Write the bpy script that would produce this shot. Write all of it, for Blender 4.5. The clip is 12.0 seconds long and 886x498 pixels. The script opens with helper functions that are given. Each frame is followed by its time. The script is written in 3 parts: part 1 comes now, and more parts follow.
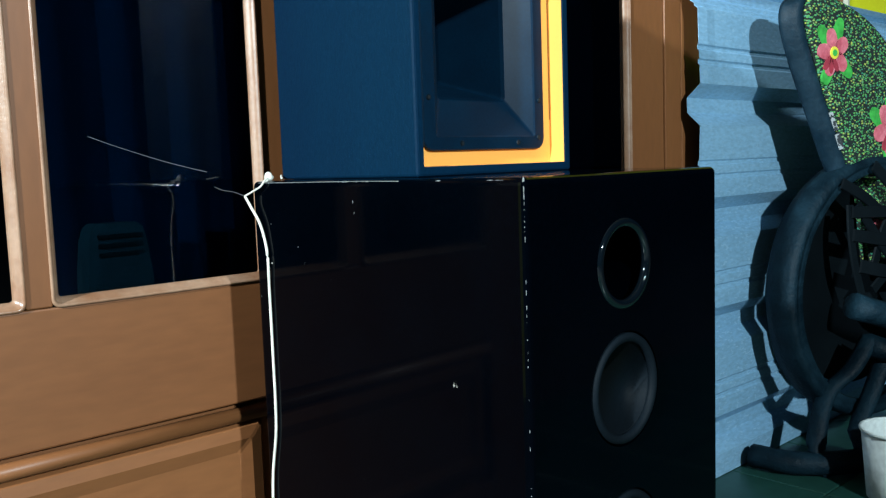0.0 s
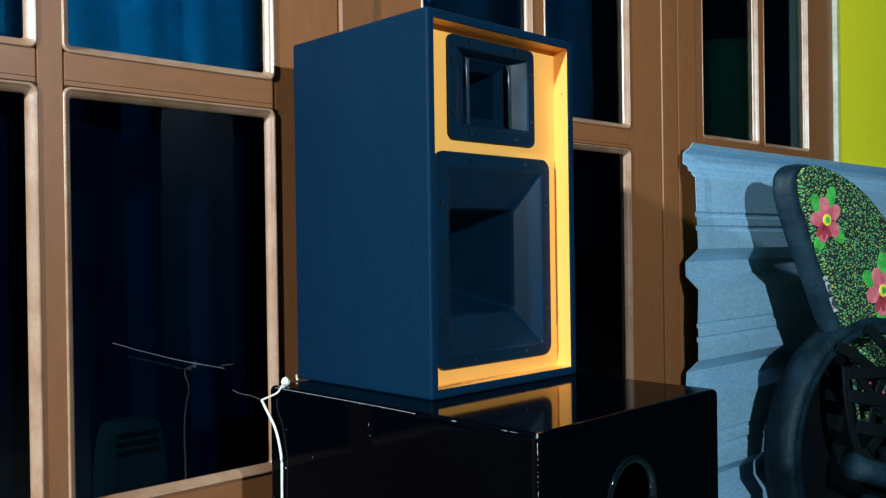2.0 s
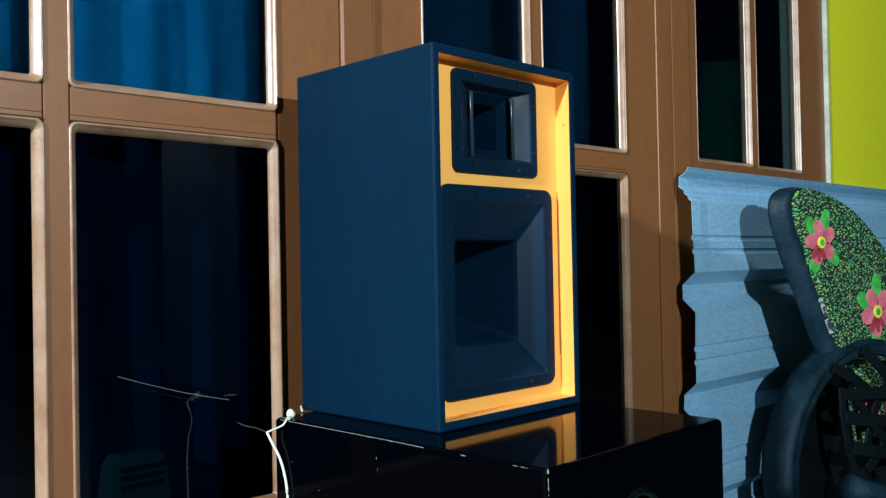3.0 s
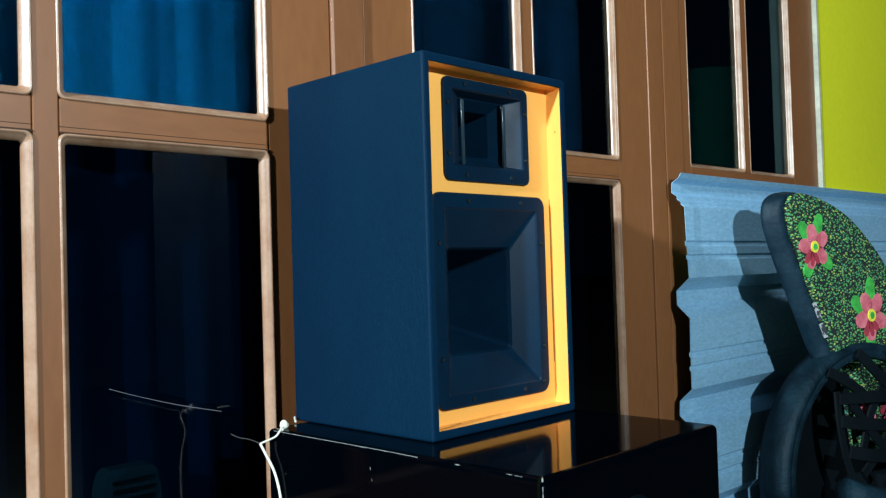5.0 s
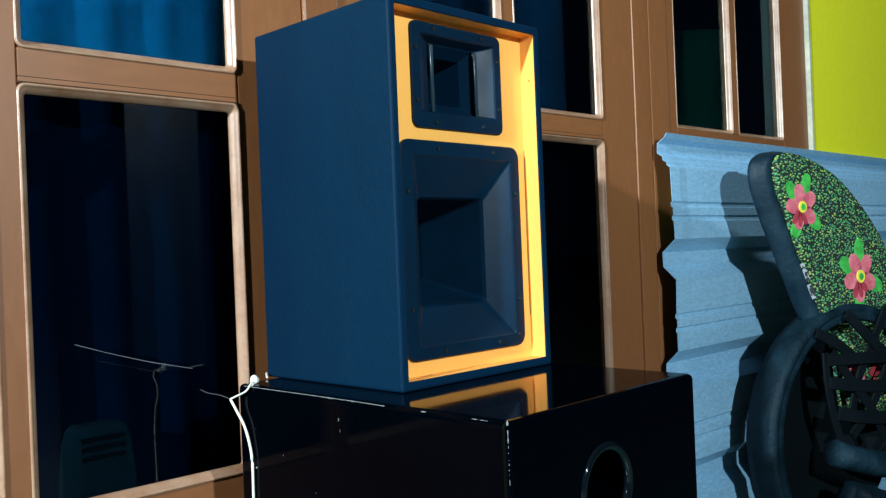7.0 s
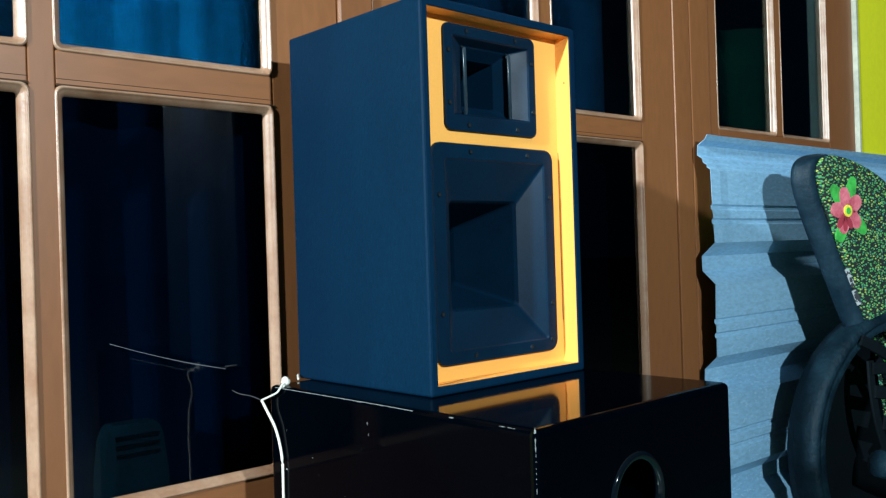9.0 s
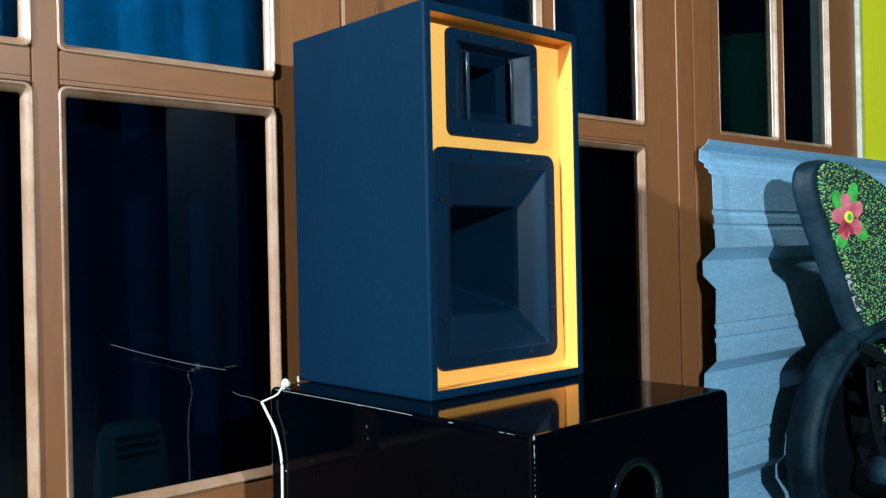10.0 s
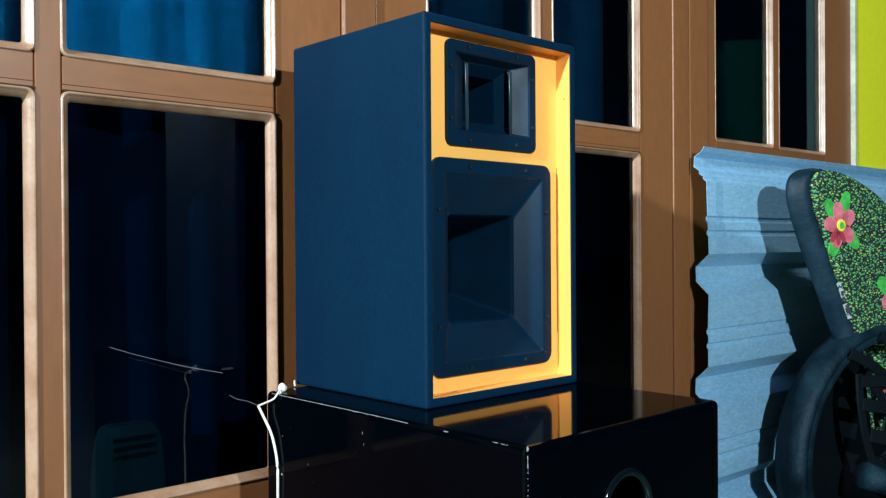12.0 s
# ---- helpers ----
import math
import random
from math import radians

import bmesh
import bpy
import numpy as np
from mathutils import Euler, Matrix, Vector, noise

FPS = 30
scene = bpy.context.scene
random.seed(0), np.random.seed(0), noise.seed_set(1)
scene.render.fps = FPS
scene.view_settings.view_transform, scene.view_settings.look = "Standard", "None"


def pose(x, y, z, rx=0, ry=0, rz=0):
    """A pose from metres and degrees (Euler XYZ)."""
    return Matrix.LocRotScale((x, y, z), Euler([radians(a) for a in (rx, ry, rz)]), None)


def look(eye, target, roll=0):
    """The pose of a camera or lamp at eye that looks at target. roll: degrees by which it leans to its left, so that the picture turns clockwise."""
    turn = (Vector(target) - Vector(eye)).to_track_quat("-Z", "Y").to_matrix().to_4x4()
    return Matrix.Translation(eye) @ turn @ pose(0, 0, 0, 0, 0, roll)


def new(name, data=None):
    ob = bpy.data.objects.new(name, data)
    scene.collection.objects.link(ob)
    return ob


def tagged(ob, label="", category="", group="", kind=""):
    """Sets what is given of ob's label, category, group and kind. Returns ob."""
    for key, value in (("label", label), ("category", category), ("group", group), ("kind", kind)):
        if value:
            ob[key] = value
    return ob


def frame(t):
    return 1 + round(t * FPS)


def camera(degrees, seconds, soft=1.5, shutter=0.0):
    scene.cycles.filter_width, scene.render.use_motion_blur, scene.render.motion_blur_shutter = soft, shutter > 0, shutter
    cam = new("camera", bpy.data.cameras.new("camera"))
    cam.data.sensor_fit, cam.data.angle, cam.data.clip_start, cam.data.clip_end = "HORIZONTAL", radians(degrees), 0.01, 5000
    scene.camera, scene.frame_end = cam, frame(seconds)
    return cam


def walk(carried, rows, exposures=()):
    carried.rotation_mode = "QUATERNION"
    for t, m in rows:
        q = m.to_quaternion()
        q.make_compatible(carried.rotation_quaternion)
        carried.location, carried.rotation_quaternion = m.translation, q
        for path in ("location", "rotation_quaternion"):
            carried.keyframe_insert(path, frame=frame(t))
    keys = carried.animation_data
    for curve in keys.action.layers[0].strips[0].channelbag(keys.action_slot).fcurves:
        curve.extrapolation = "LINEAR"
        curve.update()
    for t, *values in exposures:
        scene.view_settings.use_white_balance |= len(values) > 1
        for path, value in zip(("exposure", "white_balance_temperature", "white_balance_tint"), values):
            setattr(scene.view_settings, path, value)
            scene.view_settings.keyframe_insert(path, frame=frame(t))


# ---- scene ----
cam = camera(53.8, 12.0, soft=1.3)
PATH = [
    (0, (-0.723, -0.818, 0.816), (0.62, 0.651, 0.616), -2.0),
    (0.5, (-0.729, -0.81, 0.872), (0.62, 0.655, 0.689), -1.1),
    (1, (-0.741, -0.812, 0.915), (0.613, 0.656, 0.814), -0.9),
    (1.5, (-0.754, -0.831, 0.955), (0.606, 0.636, 0.93), -0.9),
    (2, (-0.763, -0.83, 0.997), (0.6, 0.634, 0.988), -0.8),
    (2.5, (-0.779, -0.82, 1.024), (0.594, 0.634, 1.019), -0.8),
    (3, (-0.783, -0.82, 1.02), (0.598, 0.627, 1.046), -1.1),
    (3.5, (-0.778, -0.827, 1.026), (0.604, 0.618, 1.054), -1.3),
    (5.5, (-0.778, -0.819, 1.011), (0.617, 0.613, 1.056), -2.0),
    (6, (-0.753, -0.824, 0.996), (0.643, 0.608, 1.023), -2.6),
    (6.5, (-0.746, -0.826, 0.989), (0.652, 0.605, 1.004), -2.7),
    (7, (-0.733, -0.829, 0.976), (0.656, 0.61, 0.977), -2.3),
    (9, (-0.718, -0.832, 0.982), (0.602, 0.67, 0.984), -1.8),
    (9.5, (-0.716, -0.835, 0.985), (0.602, 0.668, 0.987), -1.8),
    (10, (-0.72, -0.834, 0.989), (0.599, 0.67, 0.989), -1.2),
    (10.5, (-0.73, -0.836, 1.006), (0.59, 0.666, 1.025), -0.6),
    (11, (-0.732, -0.84, 1.009), (0.592, 0.658, 1.047), -0.1),
    (11.5, (-0.736, -0.841, 1.007), (0.592, 0.655, 1.042), 0.1),
    (12, (-0.732, -0.842, 1.008), (0.597, 0.653, 0.996), -0.4),
]
walk(cam, [(t, look(eye, target, roll)) for t, eye, target, roll in PATH],
     exposures=[(0.0, 0.38), (1.0, 0.25), (2.0, 0.08), (3.5, 0.05), (5.5, 0.26), (6.5, 0.32), (9.0, 0.36), (12.0, 0.36)])

# ---- night sky, porch lamps ----
world = bpy.data.worlds.new("night")
scene.world = world
world.use_nodes = True
world.node_tree.nodes["Background"].inputs[0].default_value = (0.05, 0.30, 0.75, 1)
world.node_tree.nodes["Background"].inputs[1].default_value = 0.014


def lamp(name, place, watts, size, colour):
    data = bpy.data.lights.new(name, "POINT")
    data.energy, data.shadow_soft_size, data.color = watts, size, colour
    ob = new(name, data)
    ob.location = place
    return ob


lamp("porch_lamp", (-0.45, -2.9, 2.0), 405, 0.05, (0.73, 0.92, 1.0))
lamp("side_lamp", (-5.67, -0.99, 2.93), 2550, 0.10, (0.78, 0.93, 1.0))


# ---- materials ----
def material(name, base, rough=0.5, metal=0.0, second=None, scale=8.0, stretch=(1, 1, 1), grain=60.0, bump=0.15,
             bump_distance=0.002, rough_vary=0.1, spots=None, spot_level=0.66, spot_scale=30.0, coat=0.0, coat_rough=0.3, ior=1.45, specular=0.5, mottle=0.13):
    """A surface with variation at two scales: broad stains and fine grain, a bump, and specks or worn spots of another colour."""
    m = bpy.data.materials.new(name)
    m.use_nodes = True
    n, l = m.node_tree.nodes, m.node_tree.links
    p = n["Principled BSDF"]
    p.inputs["Metallic"].default_value = metal
    p.inputs["Coat Weight"].default_value = coat
    p.inputs["Coat Roughness"].default_value = coat_rough
    p.inputs["IOR"].default_value = ior
    p.inputs["Specular IOR Level"].default_value = specular
    co = n.new("ShaderNodeTexCoord")
    mp = n.new("ShaderNodeMapping")
    mp.inputs["Scale"].default_value = stretch
    l.new(co.outputs["Object"], mp.inputs[0])
    info = n.new("ShaderNodeObjectInfo")
    shift = n.new("ShaderNodeVectorMath")
    shift.operation = "ADD"
    l.new(mp.outputs[0], shift.inputs[0])
    l.new(info.outputs["Random"], shift.inputs[1])
    broad, fine = n.new("ShaderNodeTexNoise"), n.new("ShaderNodeTexNoise")
    for tex, s, d in ((broad, scale, 4), (fine, grain, 6)):
        tex.inputs["Scale"].default_value = s
        tex.inputs["Detail"].default_value = d
        l.new(shift.outputs[0], tex.inputs["Vector"])
    second = second or tuple(c * 0.72 for c in base)
    mix = n.new("ShaderNodeMix")
    mix.data_type = "RGBA"
    mix.inputs["A"].default_value, mix.inputs["B"].default_value = (*base, 1), (*second, 1)
    ramp = n.new("ShaderNodeMapRange")
    ramp.inputs["From Min"].default_value, ramp.inputs["From Max"].default_value = 0.35, 0.7
    l.new(broad.outputs[0], ramp.inputs[0])
    l.new(ramp.outputs[0], mix.inputs["Factor"])
    hue = n.new("ShaderNodeHueSaturation")
    val = n.new("ShaderNodeMapRange")
    val.inputs["From Min"].default_value, val.inputs["From Max"].default_value = 0.3, 0.7
    val.inputs["To Min"].default_value, val.inputs["To Max"].default_value = 1 - mottle, 1 + mottle
    l.new(fine.outputs[0], val.inputs[0])
    l.new(val.outputs[0], hue.inputs["Value"])
    l.new(mix.outputs["Result"], hue.inputs["Color"])
    colour = hue.outputs[0]
    if spots:
        sp = n.new("ShaderNodeTexNoise")
        sp.inputs["Scale"].default_value, sp.inputs["Detail"].default_value = spot_scale, 5
        l.new(shift.outputs[0], sp.inputs["Vector"])
        cut = n.new("ShaderNodeMapRange")
        cut.inputs["From Min"].default_value, cut.inputs["From Max"].default_value = spot_level, spot_level + 0.03
        l.new(sp.outputs[0], cut.inputs[0])
        top = n.new("ShaderNodeMix")
        top.data_type = "RGBA"
        top.inputs["B"].default_value = (*spots, 1)
        l.new(cut.outputs[0], top.inputs["Factor"])
        l.new(colour, top.inputs["A"])
        colour = top.outputs["Result"]
    l.new(colour, p.inputs["Base Color"])
    rr = n.new("ShaderNodeMapRange")
    rr.inputs["To Min"].default_value, rr.inputs["To Max"].default_value = max(0.02, rough - rough_vary), min(1, rough + rough_vary)
    l.new(broad.outputs[0], rr.inputs[0])
    l.new(rr.outputs[0], p.inputs["Roughness"])
    b = n.new("ShaderNodeBump")
    b.inputs["Strength"].default_value, b.inputs["Distance"].default_value = bump, bump_distance
    l.new(fine.outputs[0], b.inputs["Height"])
    l.new(b.outputs[0], p.inputs["Normal"])
    return m


def glass(name, tint):
    m = bpy.data.materials.new(name)
    m.use_nodes = True
    n, l = m.node_tree.nodes, m.node_tree.links
    p = n["Principled BSDF"]
    p.inputs["Base Color"].default_value = (*tint, 1)
    p.inputs["Transmission Weight"].default_value = 1
    p.inputs["IOR"].default_value = 1.45
    tex, rr = n.new("ShaderNodeTexNoise"), n.new("ShaderNodeMapRange")
    tex.inputs["Scale"].default_value = 14
    rr.inputs["To Min"].default_value, rr.inputs["To Max"].default_value = 0.0, 0.05
    l.new(tex.outputs[0], rr.inputs[0])
    l.new(rr.outputs[0], p.inputs["Roughness"])
    return m


WOOD = material("varnished_teak", (0.246, 0.092, 0.032), 0.46, second=(0.192, 0.068, 0.023), scale=2.5, stretch=(1, 1, 0.25), grain=90, bump=0.05, coat=0.05, mottle=0.07)
WOOD_FLAT = material("varnished_teak_rail", (0.246, 0.092, 0.032), 0.46, second=(0.192, 0.068, 0.023), scale=2.5, stretch=(0.25, 1, 1), grain=90, bump=0.05, coat=0.05, mottle=0.07)
BEAD = material("worn_bead_varnish", (0.35, 0.205, 0.130), 0.36, second=(0.25, 0.115, 0.058), scale=22, grain=160, bump=0.22, coat=0.6, coat_rough=0.22, mottle=0.08)
GROOVE = material("dark_groove", (0.05, 0.022, 0.01), 0.6)
YELLOW = material("lime_yellow_plaster", (0.76, 0.73, 0.014), 0.75, second=(0.70, 0.68, 0.012), scale=1.5, grain=60, bump=0.04, bump_distance=0.003, mottle=0.03)
PLASTER = material("grey_plaster_edge", (0.5, 0.5, 0.4), 0.85, bump=0.3)
# dark board for the unseen ceiling and for shade in the window opening
SHADE_BOARD = material("shade_dark_board", (0.05, 0.035, 0.025), 0.7)
# near-black so the room behind the glass reads as unlit
INSIDE = material("unlit_room_black", (0.03, 0.04, 0.05), 0.9)
FLOOR = material("green_floor_tile", (0.016, 0.065, 0.05), 0.35, second=(0.011, 0.048, 0.037), scale=6, grain=40, bump=0.05, rough_vary=0.15)
GROUT = material("floor_grout", (0.025, 0.032, 0.028), 0.9)
GROUND = material("dark_yard_earth", (0.022, 0.027, 0.030), 0.95, scale=2, bump=0.5, bump_distance=0.02)
VINYL = material("black_speaker_paint", (0.0014, 0.0152, 0.0370), 0.55, second=(0.0010, 0.0100, 0.0272), scale=4, stretch=(1, 1, 0.3), grain=420, bump=0.35, bump_distance=0.0012, rough_vary=0.12, specular=0.05)
ORANGE = material("orange_paint", (0.96, 0.44, 0.095), 0.36, second=(0.95, 0.425, 0.088), scale=5, grain=260, bump=0.015, bump_distance=0.0005, mottle=0.025)
SEAM = material("bare_brown_board", (0.36, 0.13, 0.03), 0.7)
PLASTIC = material("black_horn_plastic", (0.0012, 0.0150, 0.0345), 0.42, second=(0.0009, 0.0108, 0.0262), scale=12, grain=260, bump=0.12, bump_distance=0.0006, rough_vary=0.12, specular=0.15)
RIB = material("polished_horn_rib", (0.02, 0.04, 0.055), 0.25, grain=200, bump=0.02)
SCREW = material("blackened_screw", (0.003, 0.010, 0.016), 0.5, grain=300, specular=0.2)
LACQUER = material("glossy_black_lacquer", (0.0001, 0.0005, 0.0013), 0.07, second=(0.0002, 0.0008, 0.0018), scale=7, grain=160, bump=0.02, bump_distance=0.0008, rough_vary=0.05, spots=(0.30, 0.29, 0.27), spot_level=0.755, spot_scale=42, specular=0.06)
CHIP = material("bare_chipped_board", (0.20, 0.21, 0.21), 0.7, second=(0.08, 0.09, 0.10), scale=200)
RIM = material("polished_port_rim", (0.002, 0.004, 0.006), 0.05, grain=100, bump=0.01, rough_vary=0.02, coat=1.0, coat_rough=0.06, specular=0.5)
CONE = material("grey_paper_cone", (0.002, 0.005, 0.008), 0.65, grain=200, specular=0.12)
GALV = material("galvanised_steel", (0.31, 0.55, 0.75), 0.46, metal=0.2, second=(0.23, 0.44, 0.63), scale=4, stretch=(0.35, 1, 1), grain=150, bump=0.06, rough_vary=0.1, spots=(0.35, 0.58, 0.77), spot_level=0.6, spot_scale=160)
RUBBER = material("old_tyre_rubber", (0.0010, 0.0065, 0.0115), 0.60, second=(0.006, 0.022, 0.034), specular=0.16, scale=14, grain=90, bump=0.7, bump_distance=0.004, rough_vary=0.18)
BORDER = material("dusty_border_rubber", (0.003, 0.013, 0.023), 0.5, second=(0.010, 0.028, 0.044), scale=16, grain=80, bump=0.5, bump_distance=0.003, rough_vary=0.2, specular=0.25)
# tyre rubber with the shade inside the ring put into its colour
SHADED_RUBBER = material("shaded_black_rubber", (0.0006, 0.0025, 0.004), 0.7, second=(0.0012, 0.004, 0.006), grain=60, bump=0.3, specular=0.15)
LETTER = material("worn_white_lettering", (0.42, 0.45, 0.46), 0.7, spots=(0.03, 0.035, 0.04), spot_level=0.52, spot_scale=60)
PETAL = material("pink_print", (0.66, 0.17, 0.21), 0.8, second=(0.40, 0.05, 0.075), scale=30, grain=160)
PETAL_DARK = material("crimson_print", (0.36, 0.03, 0.05), 0.8, scale=40)
LEAF = material("leaf_print", (0.05, 0.42, 0.06), 0.8, second=(0.02, 0.22, 0.03), scale=50)
POLLEN = material("yellow_print", (0.75, 0.62, 0.05), 0.8, second=(0.5, 0.5, 0.04), scale=80)
CURTAIN = material("blue_curtain_cloth", (0.0, 0.030, 0.066), 0.9, second=(0.0, 0.013, 0.030), scale=3, stretch=(1, 1, 0.15), grain=300, bump=0.2, specular=0.03)
NAVY = material("navy_curtain_cloth", (0.0008, 0.0058, 0.0125), 0.9, second=(0.0006, 0.0034, 0.008), scale=3, stretch=(1, 1, 0.15), grain=300, bump=0.2, specular=0.03)
GREEN = material("dark_green_cloth", (0.001, 0.0085, 0.0040), 0.9, scale=3, grain=300, bump=0.2, specular=0.03)
PALE = material("dull_grey_plastic", (0.075, 0.090, 0.095), 0.6)
WHITE = material("white_plastic", (0.72, 0.76, 0.74), 0.35, second=(0.62, 0.66, 0.65), scale=9)
CABLE = material("white_cable_sheath", (0.72, 0.70, 0.62), 0.5, second=(0.6, 0.58, 0.5), scale=20)
DARK_WIRE = material("dark_wire", (0.02, 0.02, 0.02), 0.5)
REFLECTION_LINE = material("pale_reflection_line", (0.24, 0.24, 0.26), 0.6)
CLEAR = glass("window_glass", (0.35, 0.70, 0.80))
TINTED = glass("dark_film_glass", (0.0085, 0.042, 0.066))


def dotted_cloth():
    """Black cloth printed with small green and yellow dabs."""
    m = bpy.data.materials.new("dotted_cloth")
    m.use_nodes = True
    n, l = m.node_tree.nodes, m.node_tree.links
    p = n["Principled BSDF"]
    p.inputs["Roughness"].default_value = 0.85
    co, mp = n.new("ShaderNodeTexCoord"), n.new("ShaderNodeMapping")
    mp.inputs["Scale"].default_value = (125, 125, 200)
    l.new(co.outputs["Object"], mp.inputs[0])
    cell = n.new("ShaderNodeTexVoronoi")
    cell.inputs["Scale"].default_value = 1
    l.new(mp.outputs[0], cell.inputs["Vector"])
    cut = n.new("ShaderNodeMapRange")
    cut.inputs["From Min"].default_value, cut.inputs["From Max"].default_value = 0.50, 0.36
    l.new(cell.outputs["Distance"], cut.inputs[0])
    sep = n.new("ShaderNodeSeparateColor")
    l.new(cell.outputs["Color"], sep.inputs[0])
    ramp = n.new("ShaderNodeValToRGB")
    ramp.color_ramp.elements[0].color, ramp.color_ramp.elements[1].color = (0.012, 0.14, 0.045, 1), (0.40, 0.46, 0.06, 1)
    ramp.color_ramp.elements.new(0.45).color = (0.10, 0.36, 0.08, 1)
    ramp.color_ramp.elements.new(0.7).color = (0.02, 0.20, 0.14, 1)
    l.new(sep.outputs[0], ramp.inputs[0])
    mix = n.new("ShaderNodeMix")
    mix.data_type = "RGBA"
    mix.inputs["A"].default_value = (0.002, 0.009, 0.007, 1)
    l.new(ramp.outputs[0], mix.inputs["B"])
    l.new(cut.outputs[0], mix.inputs["Factor"])
    l.new(mix.outputs["Result"], p.inputs["Base Color"])
    weave, b = n.new("ShaderNodeTexNoise"), n.new("ShaderNodeBump")
    weave.inputs["Scale"].default_value = 500
    b.inputs["Strength"].default_value, b.inputs["Distance"].default_value = 0.3, 0.001
    l.new(weave.outputs[0], b.inputs["Height"])
    l.new(b.outputs[0], p.inputs["Normal"])
    return m


CLOTH = dotted_cloth()


# ---- mesh helpers ----
def part(name, bm, mat, parent=None, label="", smooth=False):
    """Links a bmesh as one mesh object, under a thing or a part where one is given."""
    me = bpy.data.meshes.new(name)
    bmesh.ops.recalc_face_normals(bm, faces=bm.faces)
    bm.to_mesh(me)
    bm.free()
    me.materials.append(mat)
    if smooth:
        for f in me.polygons:
            f.use_smooth = True
    ob = new(name, me)
    ob.parent = parent
    if label:
        ob["label"] = label
    return ob


def thing(name, place, label, category, group="", kind=""):
    ob = new(name)
    ob.empty_display_size = 0.05
    ob.location = place
    return tagged(ob, label, category, group, kind)


def block(x0, x1, y0, y1, z0, z1, bevel=0.0, segments=2):
    bm = bmesh.new()
    bmesh.ops.create_cube(bm, size=1)
    bmesh.ops.transform(bm, verts=bm.verts, matrix=Matrix.LocRotScale(((x0 + x1) / 2, (y0 + y1) / 2, (z0 + z1) / 2), None, (x1 - x0, y1 - y0, z1 - z0)))
    if bevel:
        bmesh.ops.bevel(bm, geom=bm.edges, offset=bevel, segments=segments, profile=0.5, affect="EDGES")
    return bm


def loft(rings, closed_ring=True, caps=True, closed_path=False):
    """A skin over rings of as many points each."""
    bm = bmesh.new()
    vs = [[bm.verts.new(p) for p in ring] for ring in rings]
    k = len(vs[0])
    pairs = list(zip(vs, vs[1:])) + ([(vs[-1], vs[0])] if closed_path else [])
    for a, b in pairs:
        for i in range(k if closed_ring else k - 1):
            j = (i + 1) % k
            bm.faces.new((a[i], a[j], b[j], b[i]))
    if caps and closed_ring and not closed_path:
        if caps != "end":
            bm.faces.new(vs[0])
        bm.faces.new(vs[-1][::-1])
    return bm


def tube(points, radius, sides=8, closed=False, flat=1.0, up=(0, 0, 1)):
    """A round or flattened rod along points."""
    points = [Vector(p) for p in points]
    rings = []
    for i, p in enumerate(points):
        a = points[i - 1] if (i or closed) else p
        b = points[(i + 1) % len(points)] if (i < len(points) - 1 or closed) else p
        d = (b - a).normalized()
        s = d.cross(Vector(up))
        s = s.normalized() if s.length > 0.05 else d.cross(Vector((0.3, 1, 0))).normalized()
        w = s.cross(d).normalized()
        rings.append([p + radius * (math.cos(2 * math.pi * k / sides) * s + flat * math.sin(2 * math.pi * k / sides) * w) for k in range(sides)])
    return loft(rings, closed_path=closed)


def smooth_path(points, steps=6):
    """Catmull-Rom through the points."""
    p = [Vector(q) for q in points]
    p = [2 * p[0] - p[1]] + p + [2 * p[-1] - p[-2]]
    out = []
    for i in range(1, len(p) - 2):
        for k in range(steps):
            t = k / steps
            out.append(0.5 * (2 * p[i] + (p[i + 1] - p[i - 1]) * t + (2 * p[i - 1] - 5 * p[i] + 4 * p[i + 1] - p[i + 2]) * t * t + (3 * p[i] - p[i - 1] - 3 * p[i + 1] + p[i + 2]) * t ** 3))
    return out + [p[-2]]


def rounded_rect(x0, x1, z0, z1, r, y, n=5):
    pts = []
    for cx, cz, a0 in ((x1 - r, z1 - r, 0), (x0 + r, z1 - r, 90), (x0 + r, z0 + r, 180), (x1 - r, z0 + r, 270)):
        for k in range(n + 1):
            a = radians(a0 + 90 * k / n)
            pts.append((cx + r * math.cos(a), y, cz + r * math.sin(a)))
    return pts


def carve(ob, tools):
    """Cuts the solids out of ob; they are given in the coordinates of its parent."""
    base = bmesh.new()
    for bm in tools:
        me = bpy.data.meshes.new("cut")
        bm.to_mesh(me)
        base.from_mesh(me)
        bm.free()
        bpy.data.meshes.remove(me)
    cutter = part("cutter", base, ob.data.materials[0], ob.parent)
    mod = ob.modifiers.new("openings", "BOOLEAN")
    mod.object, mod.operation, mod.solver = cutter, "DIFFERENCE", "EXACT"
    bpy.context.view_layer.update()
    me = bpy.data.meshes.new_from_object(ob.evaluated_get(bpy.context.evaluated_depsgraph_get()))
    ob.modifiers.clear()
    ob.data = me
    bpy.data.objects.remove(cutter)


# ---- setting ----
WALL = 0.372          # face of the door wall
TOP = 0.797           # top of the lower cabinet
TURN = Matrix.Rotation(radians(1.7), 4, "Z")   # the loudspeakers stand slightly askew to the wall

